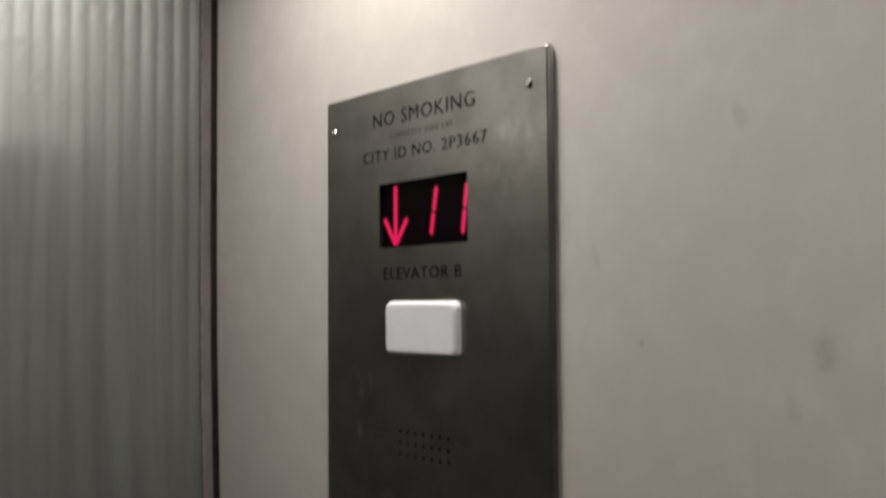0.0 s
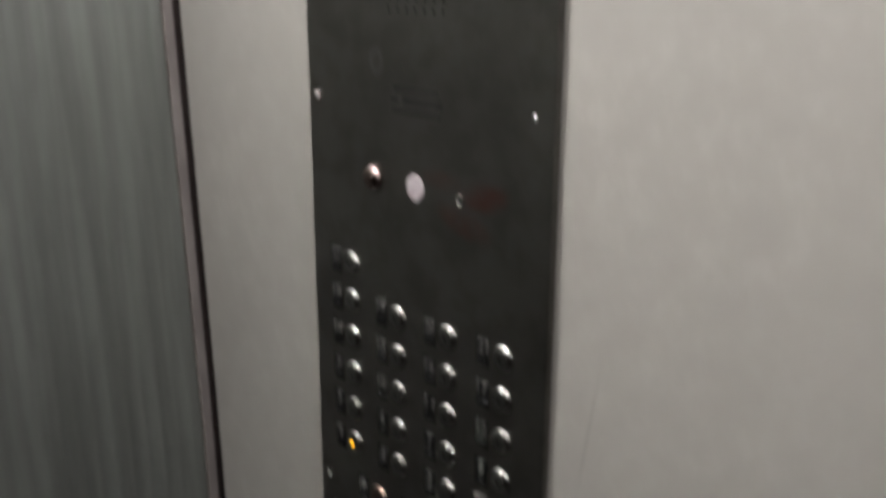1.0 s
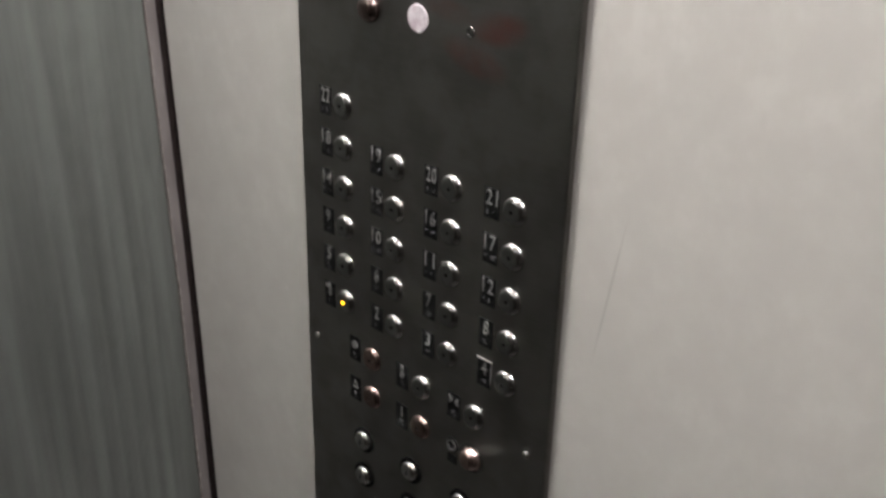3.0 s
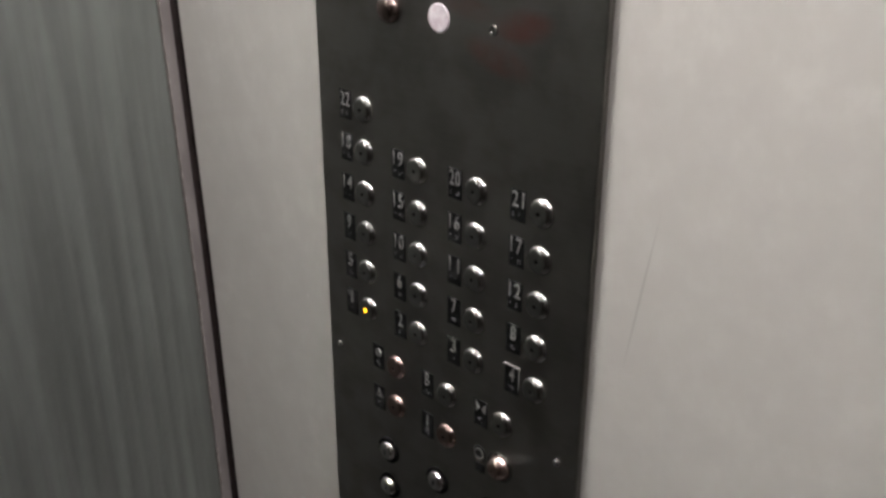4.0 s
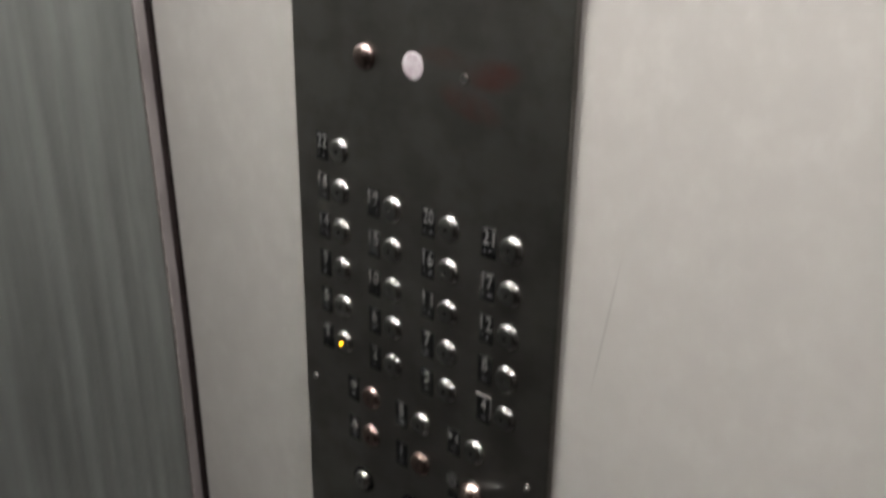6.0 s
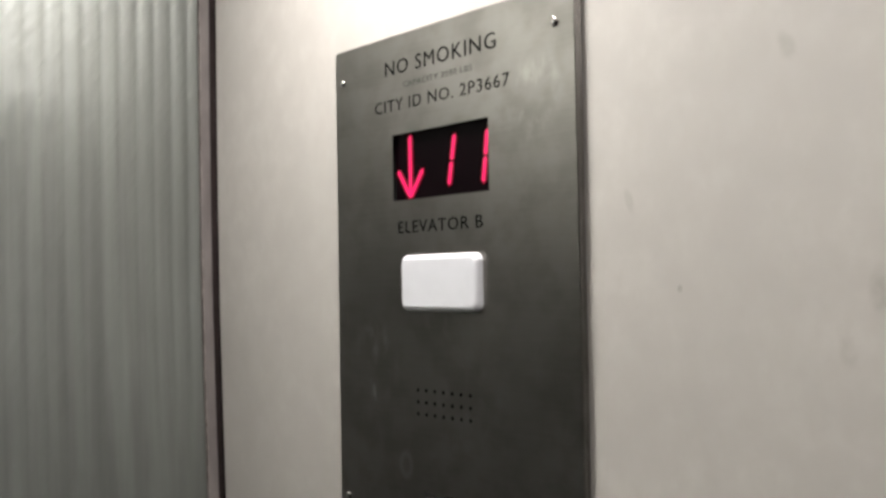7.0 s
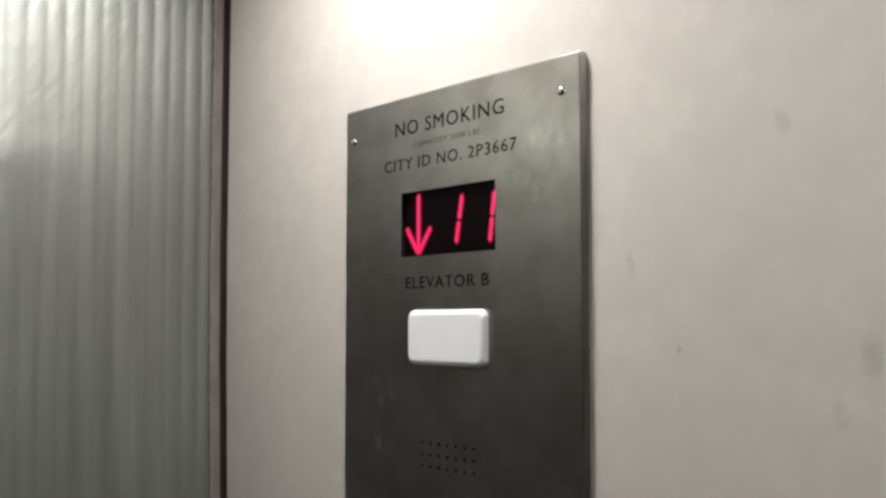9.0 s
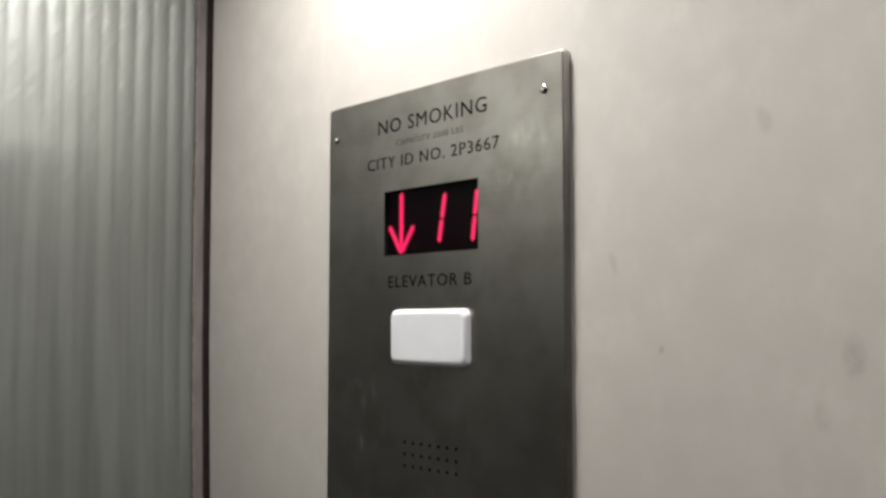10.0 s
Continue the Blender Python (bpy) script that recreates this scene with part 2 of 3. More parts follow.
def dome(radius, height, lip=0.0008, flat=0.0, steps=32):
    """A push button: a small lip, then a rounded cap that may be flat in the middle."""
    rows = [(0, -height)]
    if flat:
        rows.append((flat, -height))
    for i in range(1, 10):
        a = math.pi / 2 * i / 9
        rows.append((flat + (radius - flat) * math.sin(a), -lip - (height - lip) * math.cos(a)))
    rows.append((radius, 0.001))
    return turned(rows, steps)


def rounded(x0, x1, z0, z1, r, steps=6):
    """The outline of a rectangle with rounded corners, anticlockwise."""
    out = []
    for cx, cz, a0 in ((x1 - r, z0 + r, -90), (x1 - r, z1 - r, 0), (x0 + r, z1 - r, 90), (x0 + r, z0 + r, 180)):
        for i in range(steps + 1):
            a = radians(a0 + 90 * i / steps)
            out.append((cx + r * math.cos(a), cz + r * math.sin(a)))
    return out


def stacked(levels, close=True):
    """A body from outlines of equal length, each with its y; the first is closed as the front."""
    bm = bmesh.new()
    rings = [[bm.verts.new((x, y, z)) for x, z in outline] for y, outline in levels]
    for a, b in zip(rings, rings[1:]):
        for i in range(len(a)):
            j = (i + 1) % len(a)
            bm.faces.new((a[i], a[j], b[j], b[i]))
    if close:
        bm.faces.new(rings[0])
    return bm


def lettering(text, x0, x1, z0, z1, thick=0.0003, bold=0.0):
    """Text as a mesh that fills the given rectangle of the panel face."""
    curve = bpy.data.curves.new("lettering", "FONT")
    curve.body, curve.extrude, curve.resolution_u = text, 0.001, 3
    curve.space_character, curve.bevel_depth, curve.bevel_resolution = 1.12, bold, 0
    ob = bpy.data.objects.new("lettering", curve)
    scene.collection.objects.link(ob)
    bpy.context.view_layer.update()
    me = bpy.data.meshes.new_from_object(ob.evaluated_get(bpy.context.evaluated_depsgraph_get()))
    bpy.data.objects.remove(ob)
    xs = [v.co.x for v in me.vertices]
    ys = [v.co.y for v in me.vertices]
    ax, bx, ay, by = min(xs), max(xs), min(ys), max(ys)
    for v in me.vertices:
        y = -thick if v.co.z > 0 else 0.0004
        v.co = Vector((x0 + (v.co.x - ax) / (bx - ax) * (x1 - x0), y, z0 + (v.co.y - ay) / (by - ay) * (z1 - z0)))
    me.materials.clear()
    return me


def writing(name, text, rect, mat, parent, label="", y=0.0, thick=0.0002, bold=0.0):
    me = lettering(text, *rect, thick, bold)
    me.materials.append(mat)
    return part(name, me, mat, parent, label, at=(0, y, 0))


# ---------------------------------------------------------------- structure
WALL_Y = 0.005           # face of the white wall; the control panel stands 5 mm proud of it
SIDE_X, BACK_Y = 1.35, -1.45


def corner_x(z):
    """The left end of the white wall, which runs slightly out of plumb in its lower half."""
    d = 1.62 - z
    return -0.2025 + 0.0514 * 0.5 * (d + math.sqrt(d * d + 0.006)) - 0.025 * max(0.0, d - 0.52)


def leaning(section, rows=24):
    """An upright strip that follows the out-of-plumb corner; section: (dx, y) round the strip, dx None for the far end of the wall."""
    bm = bmesh.new()
    rings = []
    for k in range(rows + 1):
        z = CEILING * k / rows
        rings.append([bm.verts.new((SIDE_X if dx is None else corner_x(z) + dx, y, z)) for dx, y in section])
    for a, b in zip(rings, rings[1:]):
        for i in range(len(section)):
            j = (i + 1) % len(section)
            bm.faces.new((a[i], a[j], b[j], b[i]))
    bm.faces.new(rings[0])
    bm.faces.new(rings[-1])
    return bm


def white_wall():
    return leaning([(0, WALL_Y), (None, WALL_Y), (None, WALL_Y + 0.03), (0, WALL_Y + 0.03)])


def fluted_sheet():
    """A sheet with shallow upright flutes, about 16 mm apart, its face lightly hammered in slanting streaks."""
    pitch, deep, per = 0.0163, 0.0010, 8
    ys = np.arange(-0.0065, BACK_Y, -pitch / per)
    zs = list(np.arange(0.0, 0.85, 0.02)) + list(np.arange(0.85, 1.96, 0.0022)) + list(np.arange(1.96, CEILING, 0.02)) + [CEILING]
    rows = len(zs) - 1
    verts, faces = [], []
    for z in zs:
        for i, y in enumerate(ys):
            flute, phase = divmod((-0.0495 - y) / pitch, 1.0)
            swell = deep * (abs(math.sin(math.pi * phase)) ** 0.8) * (0.9 + 0.25 * noise.noise((flute * 3.1, z * 2.0, 0)))
            dent = 0.0004 * noise.noise((y * 9, z * 3, 4.0)) + 0.00016 * noise.noise((y * 125 - z * 92, z * 44 + y * 34, 9.0))
            verts.append((corner_x(z) - 0.0155 + swell + dent, y, z))
    n = len(ys)
    for k in range(rows):
        for i in range(n - 1):
            a = k * n + i
            faces.append((a, a + 1, a + n + 1, a + n))
    back = len(verts)
    for z in (0, CEILING):
        for y in (ys[0], ys[-1]):
            verts.append((corner_x(z) - 0.04, y, z))
    faces.append((back, back + 1, back + 3, back + 2))
    me = bpy.data.meshes.new("fluted_sheet")
    me.from_pydata(verts, [], faces)
    me.materials.append(FLUTED)
    for f in me.polygons:
        f.use_smooth = True
    me.set_sharp_from_angle(angle=radians(50))
    return me


tagged(part("wall_north", white_wall(), WHITE_WALL), "off-white laminate elevator wall with faint scuffs and smudges", "wall", kind="structure")
tagged(part("wall_west", fluted_sheet(), FLUTED), "dull grey fluted stainless steel elevator wall", "wall", kind="structure")
tagged(part("wall_east", box(SIDE_X, SIDE_X + 0.03, BACK_Y, WALL_Y + 0.03, 0, CEILING), DARK_WALL), "plain dark laminate elevator side wall", "wall", kind="structure")
tagged(part("wall_south", box(-0.26, SIDE_X + 0.03, BACK_Y - 0.03, BACK_Y, 0, CEILING), DARK_WALL), "plain dark laminate elevator back wall", "wall", kind="structure")
tagged(part("floor", box(-0.3, SIDE_X + 0.03, BACK_Y - 0.03, WALL_Y + 0.05, -0.03, -0.001), FLOOR), "dark speckled vinyl elevator floor", "floor", kind="structure")
# the ceiling panel stops short of the fluted wall; a lit slot above the gap grazes the top of that wall
SLOT_EDGE = -0.135
ceiling = tagged(part("ceiling", box(SLOT_EDGE, SIDE_X + 0.03, BACK_Y - 0.03, WALL_Y + 0.05, CEILING + 0.001, CEILING + 0.03), CEILING_PAINT), "dull grey painted elevator ceiling with an unseen, assumed light slot beside the fluted wall", "ceiling", kind="structure")
# unseen slot housing, added to cut off the assumed lamp's light
part("slot_lid", box(-0.3, 0.10, BACK_Y - 0.03, WALL_Y + 0.05, 2.46, 2.48), CEILING_PAINT, ceiling)
part("slot_side", box(0.08, 0.10, BACK_Y - 0.03, WALL_Y + 0.05, CEILING + 0.03, 2.46), CEILING_PAINT, ceiling)
part("slot_back", box(-0.30, -0.245, BACK_Y - 0.03, WALL_Y + 0.05, CEILING, 2.46), CEILING_PAINT, ceiling)
part("slot_end", box(-0.245, 0.08, WALL_Y + 0.03, WALL_Y + 0.05, CEILING + 0.03, 2.46), CEILING_PAINT, ceiling)
part("slot_end", box(-0.245, 0.08, BACK_Y - 0.03, BACK_Y, CEILING + 0.03, 2.46), CEILING_PAINT, ceiling)

# corner: worn trim strip, then a dark recessed strip for the shaded gap against the white wall
seal = tagged(part("corner_gap_strip", leaning([(-0.035, 0.0047), (-0.0140, 0.0047), (-0.0140, 0.03), (-0.035, 0.03)]), GAP), "dark reddish strip standing in for the shadow gap in the wall corner", "seal", kind="structure")
trim = tagged(part("corner_trim", leaning([(-0.035, -0.0062), (-0.0132, -0.0062), (-0.0123, -0.0058), (-0.0120, -0.0049), (-0.0120, 0.0034), (-0.0123, 0.0043), (-0.0132, 0.0047), (-0.035, 0.0047)]), TRIM), "worn brownish metal trim strip along the wall corner", "trim", kind="structure")


def zip_edge():
    """A thin notched lip along the trim strip; its pale notches stand for edge glints."""
    bm = bmesh.new()
    step = 0.0028
    z = 0.6
    while z < 2.1:
        x, tall = corner_x(z) - 0.0120, step * random.uniform(0.5, 0.75)
        out = 0.0006 * random.uniform(0.5, 1.0)
        if noise.noise((z * 11, 0, 0)) > -0.25:
            lo, hi = [], []
            for px, py in ((x - 0.001, -0.0066), (x + out, -0.0062), (x + out, -0.0051), (x - 0.001, -0.0045)):
                lo.append(bm.verts.new((px, py, z)))
                hi.append(bm.verts.new((px, py, z + tall)))
            for i in range(4):
                bm.faces.new((lo[i], lo[(i + 1) % 4], hi[(i + 1) % 4], hi[i]))
            bm.faces.new(hi)
            bm.faces.new(lo[::-1])
        z += step
    return bm


part("glint_lip", zip_edge(), LIP, trim, "thin worn metal lip whose pale notches stand for edge glints")


def downlight(x, y):
    top = tagged(new("downlight"), "round recessed ceiling downlight with a steel rim", "ceiling lamp", "ceiling downlights")
    top.location = (x, y, CEILING)
    ring = turned([(0.062, 0.0), (0.064, -0.006), (0.075, -0.005), (0.077, 0.0)], 32)
    glass = turned([(0.0, -0.0015), (0.062, -0.0015), (0.062, 0.0)], 32)
    for name, bm, mat in (("rim", ring, CHROME), ("diffuser", glass, LAMP_GLOW)):
        bmesh.ops.rotate(bm, verts=bm.verts, matrix=Matrix.Rotation(radians(90), 3, "X"))
        part(name, bm, mat, top, smooth=True)


# the third fixture only houses the added back lamp
for lx, ly, watts in DOWNLIGHTS:
    downlight(lx, ly)

# ---------------------------------------------------------------- control panel
PANEL_W, PANEL_TOP, PANEL_LOW = 0.25, 1.80, 0.82
WINDOW = (0.072, 0.173, 1.680, 1.7275)
panel = tagged(new("elevator_control_panel"), "tall brushed stainless steel elevator control panel on the white wall", "control panel")
panel.location = (0, 0, PANEL_LOW)
panel.matrix_world = pose(0, 0, PANEL_LOW)


def on_panel(name, bm, mat, label="", smooth=False, at=(0, 0, 0), parent=None):
    """A part of the panel, its place given in the cab's coordinates."""
    if parent is None:
        return part(name, bm, mat, panel, label, smooth, (at[0], at[1], at[2] - PANEL_LOW))
    return part(name, bm, mat, parent, label, smooth, at)


GRILLE = [(0.0965 + 0.0545 / 6 * i, 1.5465 - 0.0082 * j) for j in range(3) for i in range(7)]


def plate():
    """The face plate with its window and its speaker holes cut through."""
    bm = bmesh.new()

    def ring(outline, y):
        return [bm.verts.new((x, y, z)) for x, z in outline]

    def band(a, b):
        for i in range(len(a)):
            j = (i + 1) % len(a)
            bm.faces.new((a[i], a[j], b[j], b[i]))

    def edges(loop):
        return [bm.edges.new((loop[i], loop[(i + 1) % len(loop)])) for i in range(len(loop))]

    outer = [ring(rounded(d, PANEL_W - d, PANEL_LOW + d, PANEL_TOP - d, 0.003 - d), y)
             for d, y in ((0.0016, 0.0), (0.0009, 0.0002), (0.0003, 0.0008), (0.0, 0.0017), (0.0, 0.0022), (0.0011, 0.0023), (0.0011, 0.0031), (0.0001, 0.0032), (0.0001, 0.0049))]
    rim = edges(outer[0])
    holes = [[(WINDOW[0], WINDOW[2]), (WINDOW[1], WINDOW[2]), (WINDOW[1], WINDOW[3]), (WINDOW[0], WINDOW[3])]]
    for hx, hz in GRILLE:
        holes.append([(hx + 0.00135 * math.cos(math.tau * i / 10), hz + 0.00135 * math.sin(math.tau * i / 10)) for i in range(10)])
    fronts = [ring(h, 0.0) for h in holes]
    for f in fronts:
        rim += edges(f)
    bmesh.ops.triangle_fill(bm, use_beauty=True, use_dissolve=False, edges=rim)
    for a, b in zip(outer, outer[1:]):
        band(a, b)
    for f, h in zip(fronts, holes):
        band(f, ring(h, 0.003))
    return bm


face = on_panel("face_plate", plate(), STEEL, "brushed stainless steel face plate with hazy wipe marks", at=(0, 0, 0))
for f in face.data.polygons:
    f.use_smooth = f.normal.y > -0.999
# cut edges blackened in place of the shade inside window and holes
face.data.materials.append(BLACK)
for f in face.data.polygons:
    if abs(f.normal.y) < 0.01 and 0.01 < f.center.x < PANEL_W - 0.01 and PANEL_LOW + 0.01 < f.center.z < PANEL_TOP - 0.01:
        f.material_index = 1
# added black sheet that keeps the speaker holes dark
on_panel("speaker_backing", box(0.09, 0.158, 0.0031, 0.0045, 1.522, 1.553), BLACK, "black sheet behind the speaker holes")

# engraved writing
for words, rect in (("NO SMOKING", (0.0645, 0.1815, 1.7710, 1.7815)), ("CAPACITY 2500 LBS", (0.0855, 0.1585, 1.7605, 1.7645)),
                    ("CITY ID NO. 2P3667", (0.0515, 0.1935, 1.7450, 1.7535)), ("ELEVATOR B", (0.0775, 0.1665, 1.6565, 1.6650))):
    x0, x1, z0, z1 = rect
    worn = words.startswith("CAPACITY")
    writing("engraved_line", words, (x0, x1, z0 - PANEL_LOW, z1 - PANEL_LOW), FADED if worn else BLACK, panel,
            "small faded engraved letters" if worn else "black engraved capital letters")
# a small darkened plaque whose print is too worn to read
for z0, z1, x0, x1 in ((1.4590, 1.4625, 0.099, 0.149), (1.4645, 1.4710, 0.110, 0.150), (1.4655, 1.4690, 0.098, 0.107), (1.4735, 1.4770, 0.101, 0.147)):
    on_panel("worn_print_bar", box(x0, x1, -0.0002, 0.0005, z0, z1), WORN_PRINT, "worn black printed bar")

# floor display, recessed behind its window
DISPLAY_Y = 0.0032
display = on_panel("floor_display", box(0.045, 0.180, DISPLAY_Y, DISPLAY_Y + 0.0014, 1.665, 1.742), DISPLAY, "dark floor display showing a down arrow and eleven")


def stroke(points, width, y=DISPLAY_Y - 0.0006):
    """A flat lit bar of even width along a line of points, with pointed ends."""
    bm = bmesh.new()
    (x0, z0), (x1, z1) = points
    d = Vector((x1 - x0, z1 - z0)).normalized()
    s = Vector((-d.y, d.x)) * width / 2
    e = d * width / 2
    outline = [(x0 - e.x, z0 - e.y), (x0 + s.x, z0 + s.y), (x1 + s.x, z1 + s.y), (x1 + e.x, z1 + e.y), (x1 - s.x, z1 - s.y), (x0 - s.x, z0 - s.y)]
    front = [bm.verts.new((x, y, z)) for x, z in outline]
    back = [bm.verts.new((x, y + 0.0005, z)) for x, z in outline]
    bm.faces.new(front)
    for i in range(6):
        bm.faces.new((front[i], front[(i + 1) % 6], back[(i + 1) % 6], back[i]))
    return bm


ARROW = [((0.0886, 1.7241), (0.0886, 1.6844), 0.0027), ((0.0755, 1.7005), (0.0879, 1.6829), 0.0026), ((0.1017, 1.6995), (0.0893, 1.6829), 0.0026)]
SEGMENTS = [((0.1364, 1.7196), (0.1336, 1.7050)), ((0.1330, 1.7015), (0.1306, 1.6886)), ((0.1692, 1.7191), (0.1672, 1.7050)), ((0.1668, 1.7015), (0.1648, 1.6876))]
# wider dim strokes behind the bars paint the glow round them
for a, b, wide in ARROW:
    part("dim_halo", stroke((a, b), wide * 2.2, DISPLAY_Y - 0.0004), RED_DIM, display, "dim red glow round an arrow stroke")
    part("lit_arrow_stroke", stroke((a, b), wide), RED_GLOW, display, "glowing red arrow stroke")
for a, b in SEGMENTS:
    part("dim_halo", stroke((a, b), 0.0054, DISPLAY_Y - 0.0004), RED_DIM, display, "dim red glow round a digit segment")
    part("lit_segment", stroke((a, b), 0.0025), RED_GLOW, display, "glowing red digit segment")

# emergency light lens
L = (0.0850, 0.1658, 1.6015, 1.6405)
lens = stacked([(y, rounded(L[0] + d, L[1] - d, L[2] + d, L[3] - d, 0.006 - d * 0.6))
                for d, y in ((0.0036, -0.0056), (0.0018, -0.0052), (0.0007, -0.0042), (0.0, -0.0026), (0.0, 0.0005))])
cover = on_panel("emergency_light_lens", lens, LENS, "white rounded rectangular emergency light lens", smooth=True)
for f in cover.data.polygons:
    f.use_smooth = f.normal.y > -0.999

# screws
screw_mesh = mesh_of(dome(0.0029, 0.0019, 0.0003, 0.0, 16), "screw", CHROME, True)
for sx, sz in ((0.011, 1.7745), (0.2335, 1.7765), (0.0115, 1.461), (0.2335, 1.470), (0.0125, 1.134), (0.233, 1.132), (0.0125, 0.85), (0.233, 0.85)):
    on_panel("screw", screw_mesh, CHROME, at=(sx, 0, sz))

# row above the floor buttons: domed knob, white disc, small keyhole
on_panel("domed_knob", dome(0.0096, 0.0070, 0.001), KNOB_STEEL, "round domed dark steel knob tinted by a red reflection", True, (0.0775, 0, 1.4065))
on_panel("white_disc", turned([(0, -0.0004), (0.0080, -0.0004), (0.0088, -0.0004), (0.0093, -0.0001), (0.0094, 0.001)]), WHITE_DISC, "round white plastic disc", True, (0.1228, 0, 1.4068))
key = on_panel("keyhole_collar", turned([(0.0, 0.0), (0.0016, -0.0002), (0.0021, -0.0013), (0.0032, -0.0012), (0.0036, 0.0005)], 20), BUTTON_STEEL, "small steel keyhole collar", True, (0.1685, 0, 1.4060))

# floor buttons, each with a raised black label plate


DIMPLE = 0.0004


def button_cap(rim=64.0, radius=0.0098, face=0.60):
    """A round button: a nearly flat face with a tiny dimple, then a shoulder that rounds over to the rim; rim is the slope there."""
    slope = [3.0 * u / face if u < face else 3.0 + (rim - 3.0) * ((u - face) / (1 - face)) ** 0.9 for u in [i / 18 for i in range(19)]]
    fall = [0.0]
    for a, b in zip(slope, slope[1:]):
        fall.append(fall[-1] + math.tan(radians((a + b) / 2)) * radius / 18)
    top = fall[-1] + 0.0004
    rows = [(0.0, DIMPLE - top), (0.0012, DIMPLE * 0.9 - top), (0.0016, -top + 0.0001)]
    rows += [(radius * i / 18, fall[i] - top) for i in range(4, 19)]
    return turned(rows + [(radius + 0.0001, 0.001)])


CAP_H = -min(v.co.y for v in button_cap().verts)
button_mesh = mesh_of(button_cap(), "floor_button", BUTTON_STEEL, True)
red_mesh = mesh_of(button_cap(), "service_button", RED_REFLECTION_STEEL, True)
pit_mesh = mesh_of(turned([(0, -0.0001), (0.0013, -0.0001), (0.0014, 0.0004)], 12), "indicator", BLACK)
lit_mesh = mesh_of(turned([(0, -0.0010), (0.0014, -0.0007), (0.0021, 0.0004)], 14), "lit_indicator", AMBER_GLOW)
plate_mesh = mesh_of(box(-0.0062, 0.0062, -0.0004, 0.0005, -0.0104, 0.0104), "label_plate", LABEL_BLACK)
dot_mesh = mesh_of(turned([(0, -0.0005), (0.0004, -0.0004), (0.0006, 0.0)], 8), "braille_dot", DOT)

# braille cells as dots of a 2 by 3 grid: (column, row)
CELLS = {"1": ((0, 0),), "2": ((0, 0), (0, 1)), "3": ((0, 0), (1, 0)), "4": ((0, 0), (1, 0), (1, 1)), "5": ((0, 0), (1, 1)),
         "6": ((0, 0), (0, 1), (1, 0)), "7": ((0, 0), (0, 1), (1, 0), (1, 1)), "8": ((0, 0), (0, 1), (1, 1)), "9": ((0, 1), (1, 0)), "0": ((0, 1), (1, 0), (1, 1))}
COLUMNS = [0.0485, 0.1025, 0.1568, 0.2108]
ROWS = [1.3335, 1.3022, 1.2712, 1.2402, 1.2090, 1.1780]
FLOORS = [["22"], ["18", "19", "20", "21"], ["14", "15", "16", "17"], ["9", "10", "11", "12"], ["5", "6", "7", "8"], ["1", "2", "3", "4"]]


def label_plate(x, z, text="", dots=True):
    p = on_panel("label_plate", plate_mesh, LABEL_BLACK, "small black label plate with pale raised characters", at=(x, 0, z))
    if text:
        wide = 0.0044 if len(text) == 1 else 0.0096
        if text == "1":
            wide = 0.0024
        me = lettering(text, -wide / 2, wide / 2, -0.0010, 0.0094, 0.0005)
        me.materials.append(NUMERAL)
        part("numeral", me, NUMERAL, p, "pale raised numeral", at=(0, -0.0004, 0))
        if dots:
            for n, ch in enumerate(text):
                for col, row in CELLS.get(ch, ((0, 0), (1, 1))):
                    part("braille_dot", dot_mesh, NUMERAL, p, at=((n - (len(text) - 1) / 2) * 0.0052 + (col - 0.5) * 0.0021, -0.0004, -0.0054 - row * 0.0017))
    return p


def push_button(x, z, mesh=button_mesh, lit=False):
    b = on_panel("push_button", mesh, BUTTON_STEEL, "round domed steel push button" + (" with a lit amber dot" if lit else ""), at=(x, 0, z))
    part("indicator", lit_mesh if lit else pit_mesh, BLACK, b, "lit amber indicator" if lit else "", at=(0, -CAP_H + DIMPLE, 0))
    return b


for z, names in zip(ROWS, FLOORS):
    for x, text in zip(COLUMNS, names):
        push_button(x, z, lit=text == "1")
        label_plate(x - 0.0187, z, text)

# a small star beside the lit ground-floor numeral
star = [(r * math.sin(math.tau * i / 10) - 0.0032, 0.0068 + r * math.cos(math.tau * i / 10)) for i, r in enumerate((0.0024, 0.0010) * 5)]
on_panel("raised_star", stacked([(-0.0009, star), (0.0, star)]), NUMERAL, "small pale raised star", at=(COLUMNS[0] - 0.0187, 0, ROWS[5]))
# a bent pale edge stands up round the label of the fourth floor
bent = on_panel("label_rim", box(-0.0066, 0.0066, -0.0012, 0.0005, 0.0104, 0.0111), NUMERAL, "bent pale rim of a label plate", at=(COLUMNS[3] - 0.0187, 0, ROWS[5]))
part("label_rim_side", box(0.0062, 0.0068, -0.0010, 0.0005, -0.0060, 0.0104), NUMERAL, bent)
# service buttons
for x, z, mesh in ((0.078, 1.1395, red_mesh), (0.1318, 1.1390, button_mesh), (0.1845, 1.1390, button_mesh), (0.0775, 1.1050, red_mesh), (0.1312, 1.1040, red_mesh)):
    push_button(x, z, mesh)


def sign_plate(x, z, shapes):
    """A label plate with plain raised shapes."""
    p = label_plate(x, z)
    for outline in shapes:
        bm = stacked([(-0.0005, outline), (0.0004, outline)])
        part("raised_symbol", bm, NUMERAL, p, "pale raised symbol", at=(0, -0.0004, 0))
    for col, row in ((0, 0), (1, 0), (0, 1), (1, 2)):
        part("braille_dot", dot_mesh, NUMERAL, p, at=((col - 0.5) * 0.0021, -0.0004, -0.0040 - row * 0.0018))


def disc_outline(r, cz, n=20):
    return [(r * math.cos(math.tau * i / n), cz + r * math.sin(math.tau * i / n)) for i in range(n)]


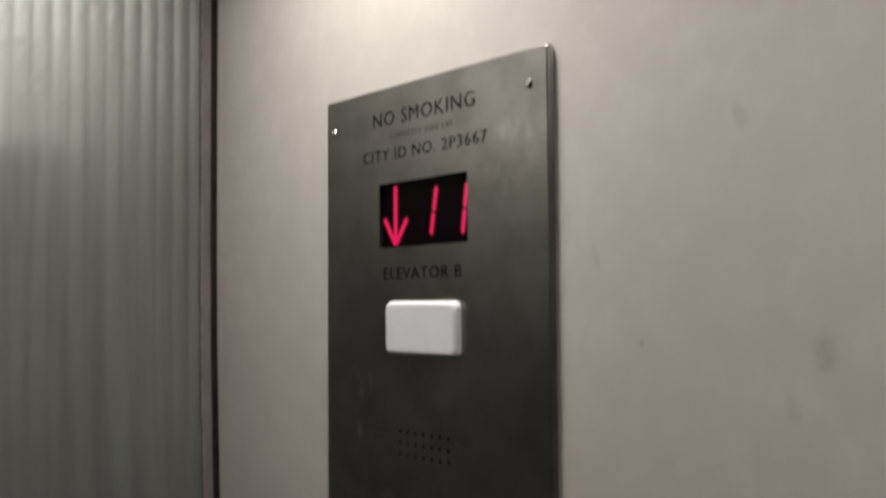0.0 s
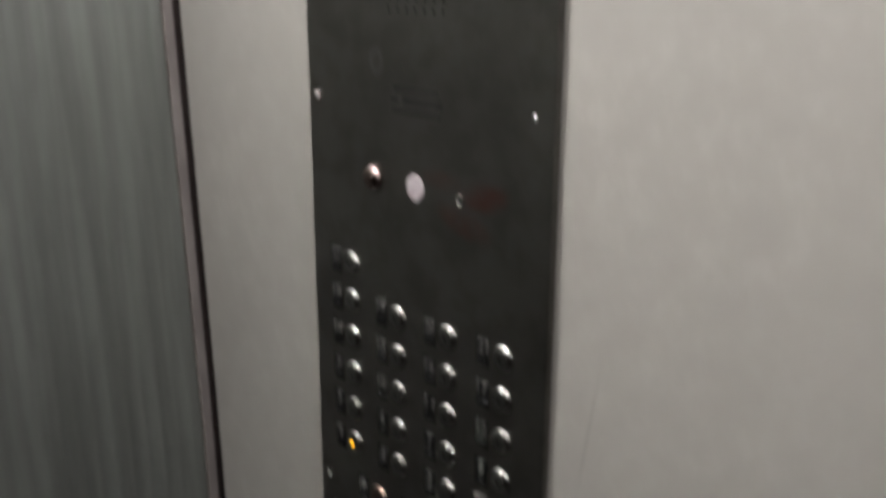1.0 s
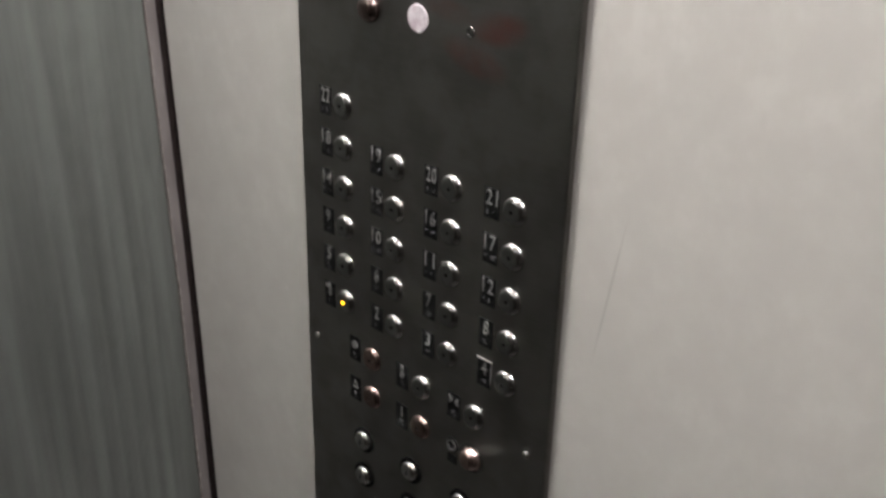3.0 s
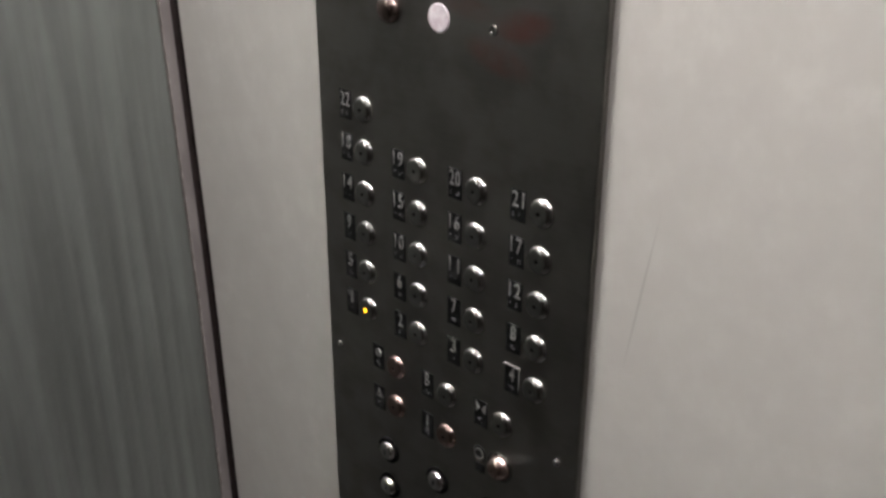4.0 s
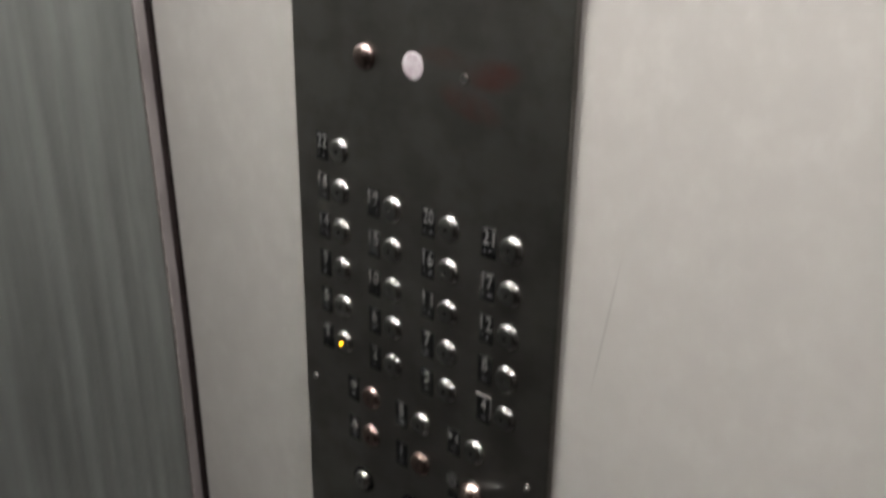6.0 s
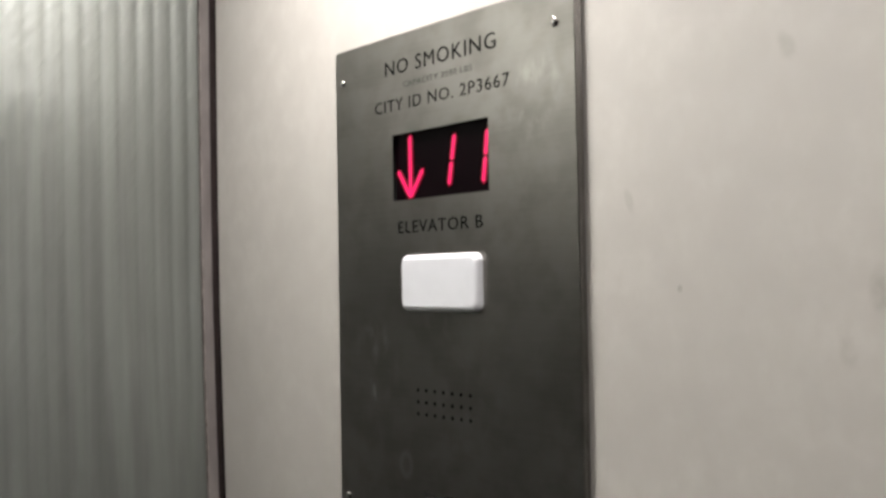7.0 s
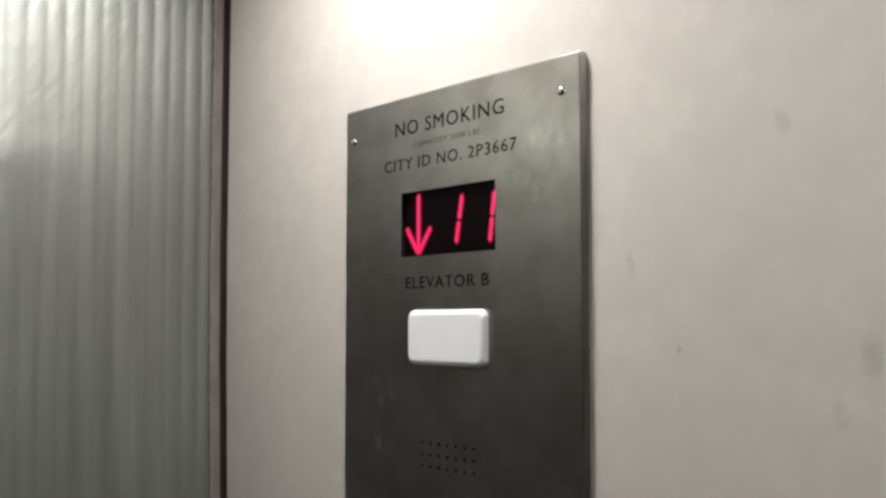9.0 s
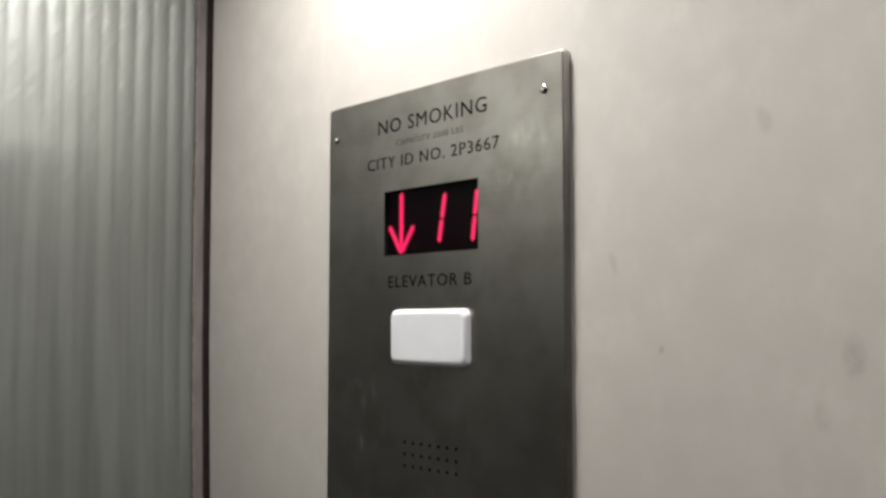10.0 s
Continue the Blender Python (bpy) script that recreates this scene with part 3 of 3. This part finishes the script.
sign_plate(0.0585, 1.1410, [disc_outline(0.0035, 0.0035)])
sign_plate(0.0585, 1.1050, [[(-0.0035, 0.0005), (-0.0022, 0.0005), (0.0, 0.0062), (0.0022, 0.0005), (0.0035, 0.0005), (0.0, 0.0085)], [(-0.0022, 0.0005), (0.0022, 0.0005), (0.0022, 0.0014), (-0.0022, 0.0014)]])
label_plate(0.1118, 1.1395, "B")
sign_plate(0.1118, 1.1045, [[(-0.0006, 0.0), (0.0006, 0.0), (0.0006, 0.0085), (-0.0006, 0.0085)]])
sign_plate(0.1650, 1.1390, [[(-0.0045, 0.0085), (-0.0045, 0.0005), (-0.0008, 0.0045)], [(0.0045, 0.0085), (0.0008, 0.0045), (0.0045, 0.0005)]])
round_sign = on_panel("round_sign", turned([(0, -0.0009), (0.0058, -0.0009), (0.0064, -0.0003), (0.0064, 0.0005)], 24), LABEL_BLACK, "small round black sign with a pale ring", False, (0.1645, 0, 1.1055))
part("pale_ring", turned([(0.0036, 0.0), (0.0036, -0.0006), (0.0046, -0.0006), (0.0046, 0.0)], 24), NUMERAL, round_sign, at=(0, -0.0004, 0))
on_panel("label_foot", box(-0.0045, 0.0045, -0.0007, 0.0005, -0.0035, 0.0035, 0.0003), LABEL_BLACK, "small black label plate", at=(0.1652, 0, 1.0935))

# large call button, its reddish tint a reflection put into the colour
alarm = on_panel("alarm_button", button_cap(74.0, face=0.35), ALARM_STEEL, "protruding metal alarm button tinted by a red reflection", True, (0.1835, 0, 1.1030))
part("foot_ring", turned([(0.0102, 0.0), (0.0104, -0.0008), (0.0118, -0.0006), (0.0120, 0.0005)]), BUTTON_STEEL, alarm, "low steel ring", True)


def key_switch(x, z):
    k = on_panel("key_switch", turned([(0.0, -0.0052), (0.0027, -0.0056), (0.0057, -0.0052), (0.0074, -0.0040), (0.0082, -0.0020), (0.0082, 0.0005)]), CHROME, "round chrome key switch with a dark surround", True, (x, 0, z))
    part("gasket", turned([(0.0080, -0.0022), (0.0098, -0.0024), (0.0110, -0.0014), (0.0112, 0.0005)]), BLACK, k, "black gasket ring", True)
    part("key_slot", box(-0.0004, 0.0004, -0.0057, -0.0045, -0.0024, 0.0024), BLACK, k, "dark key slot", at=(0, 0, 0))


for x, z in ((0.0685, 1.0605), (0.0685, 1.0265), (0.1225, 1.0600), (0.1760, 1.0600), (0.1225, 1.0260)):
    key_switch(x, z)
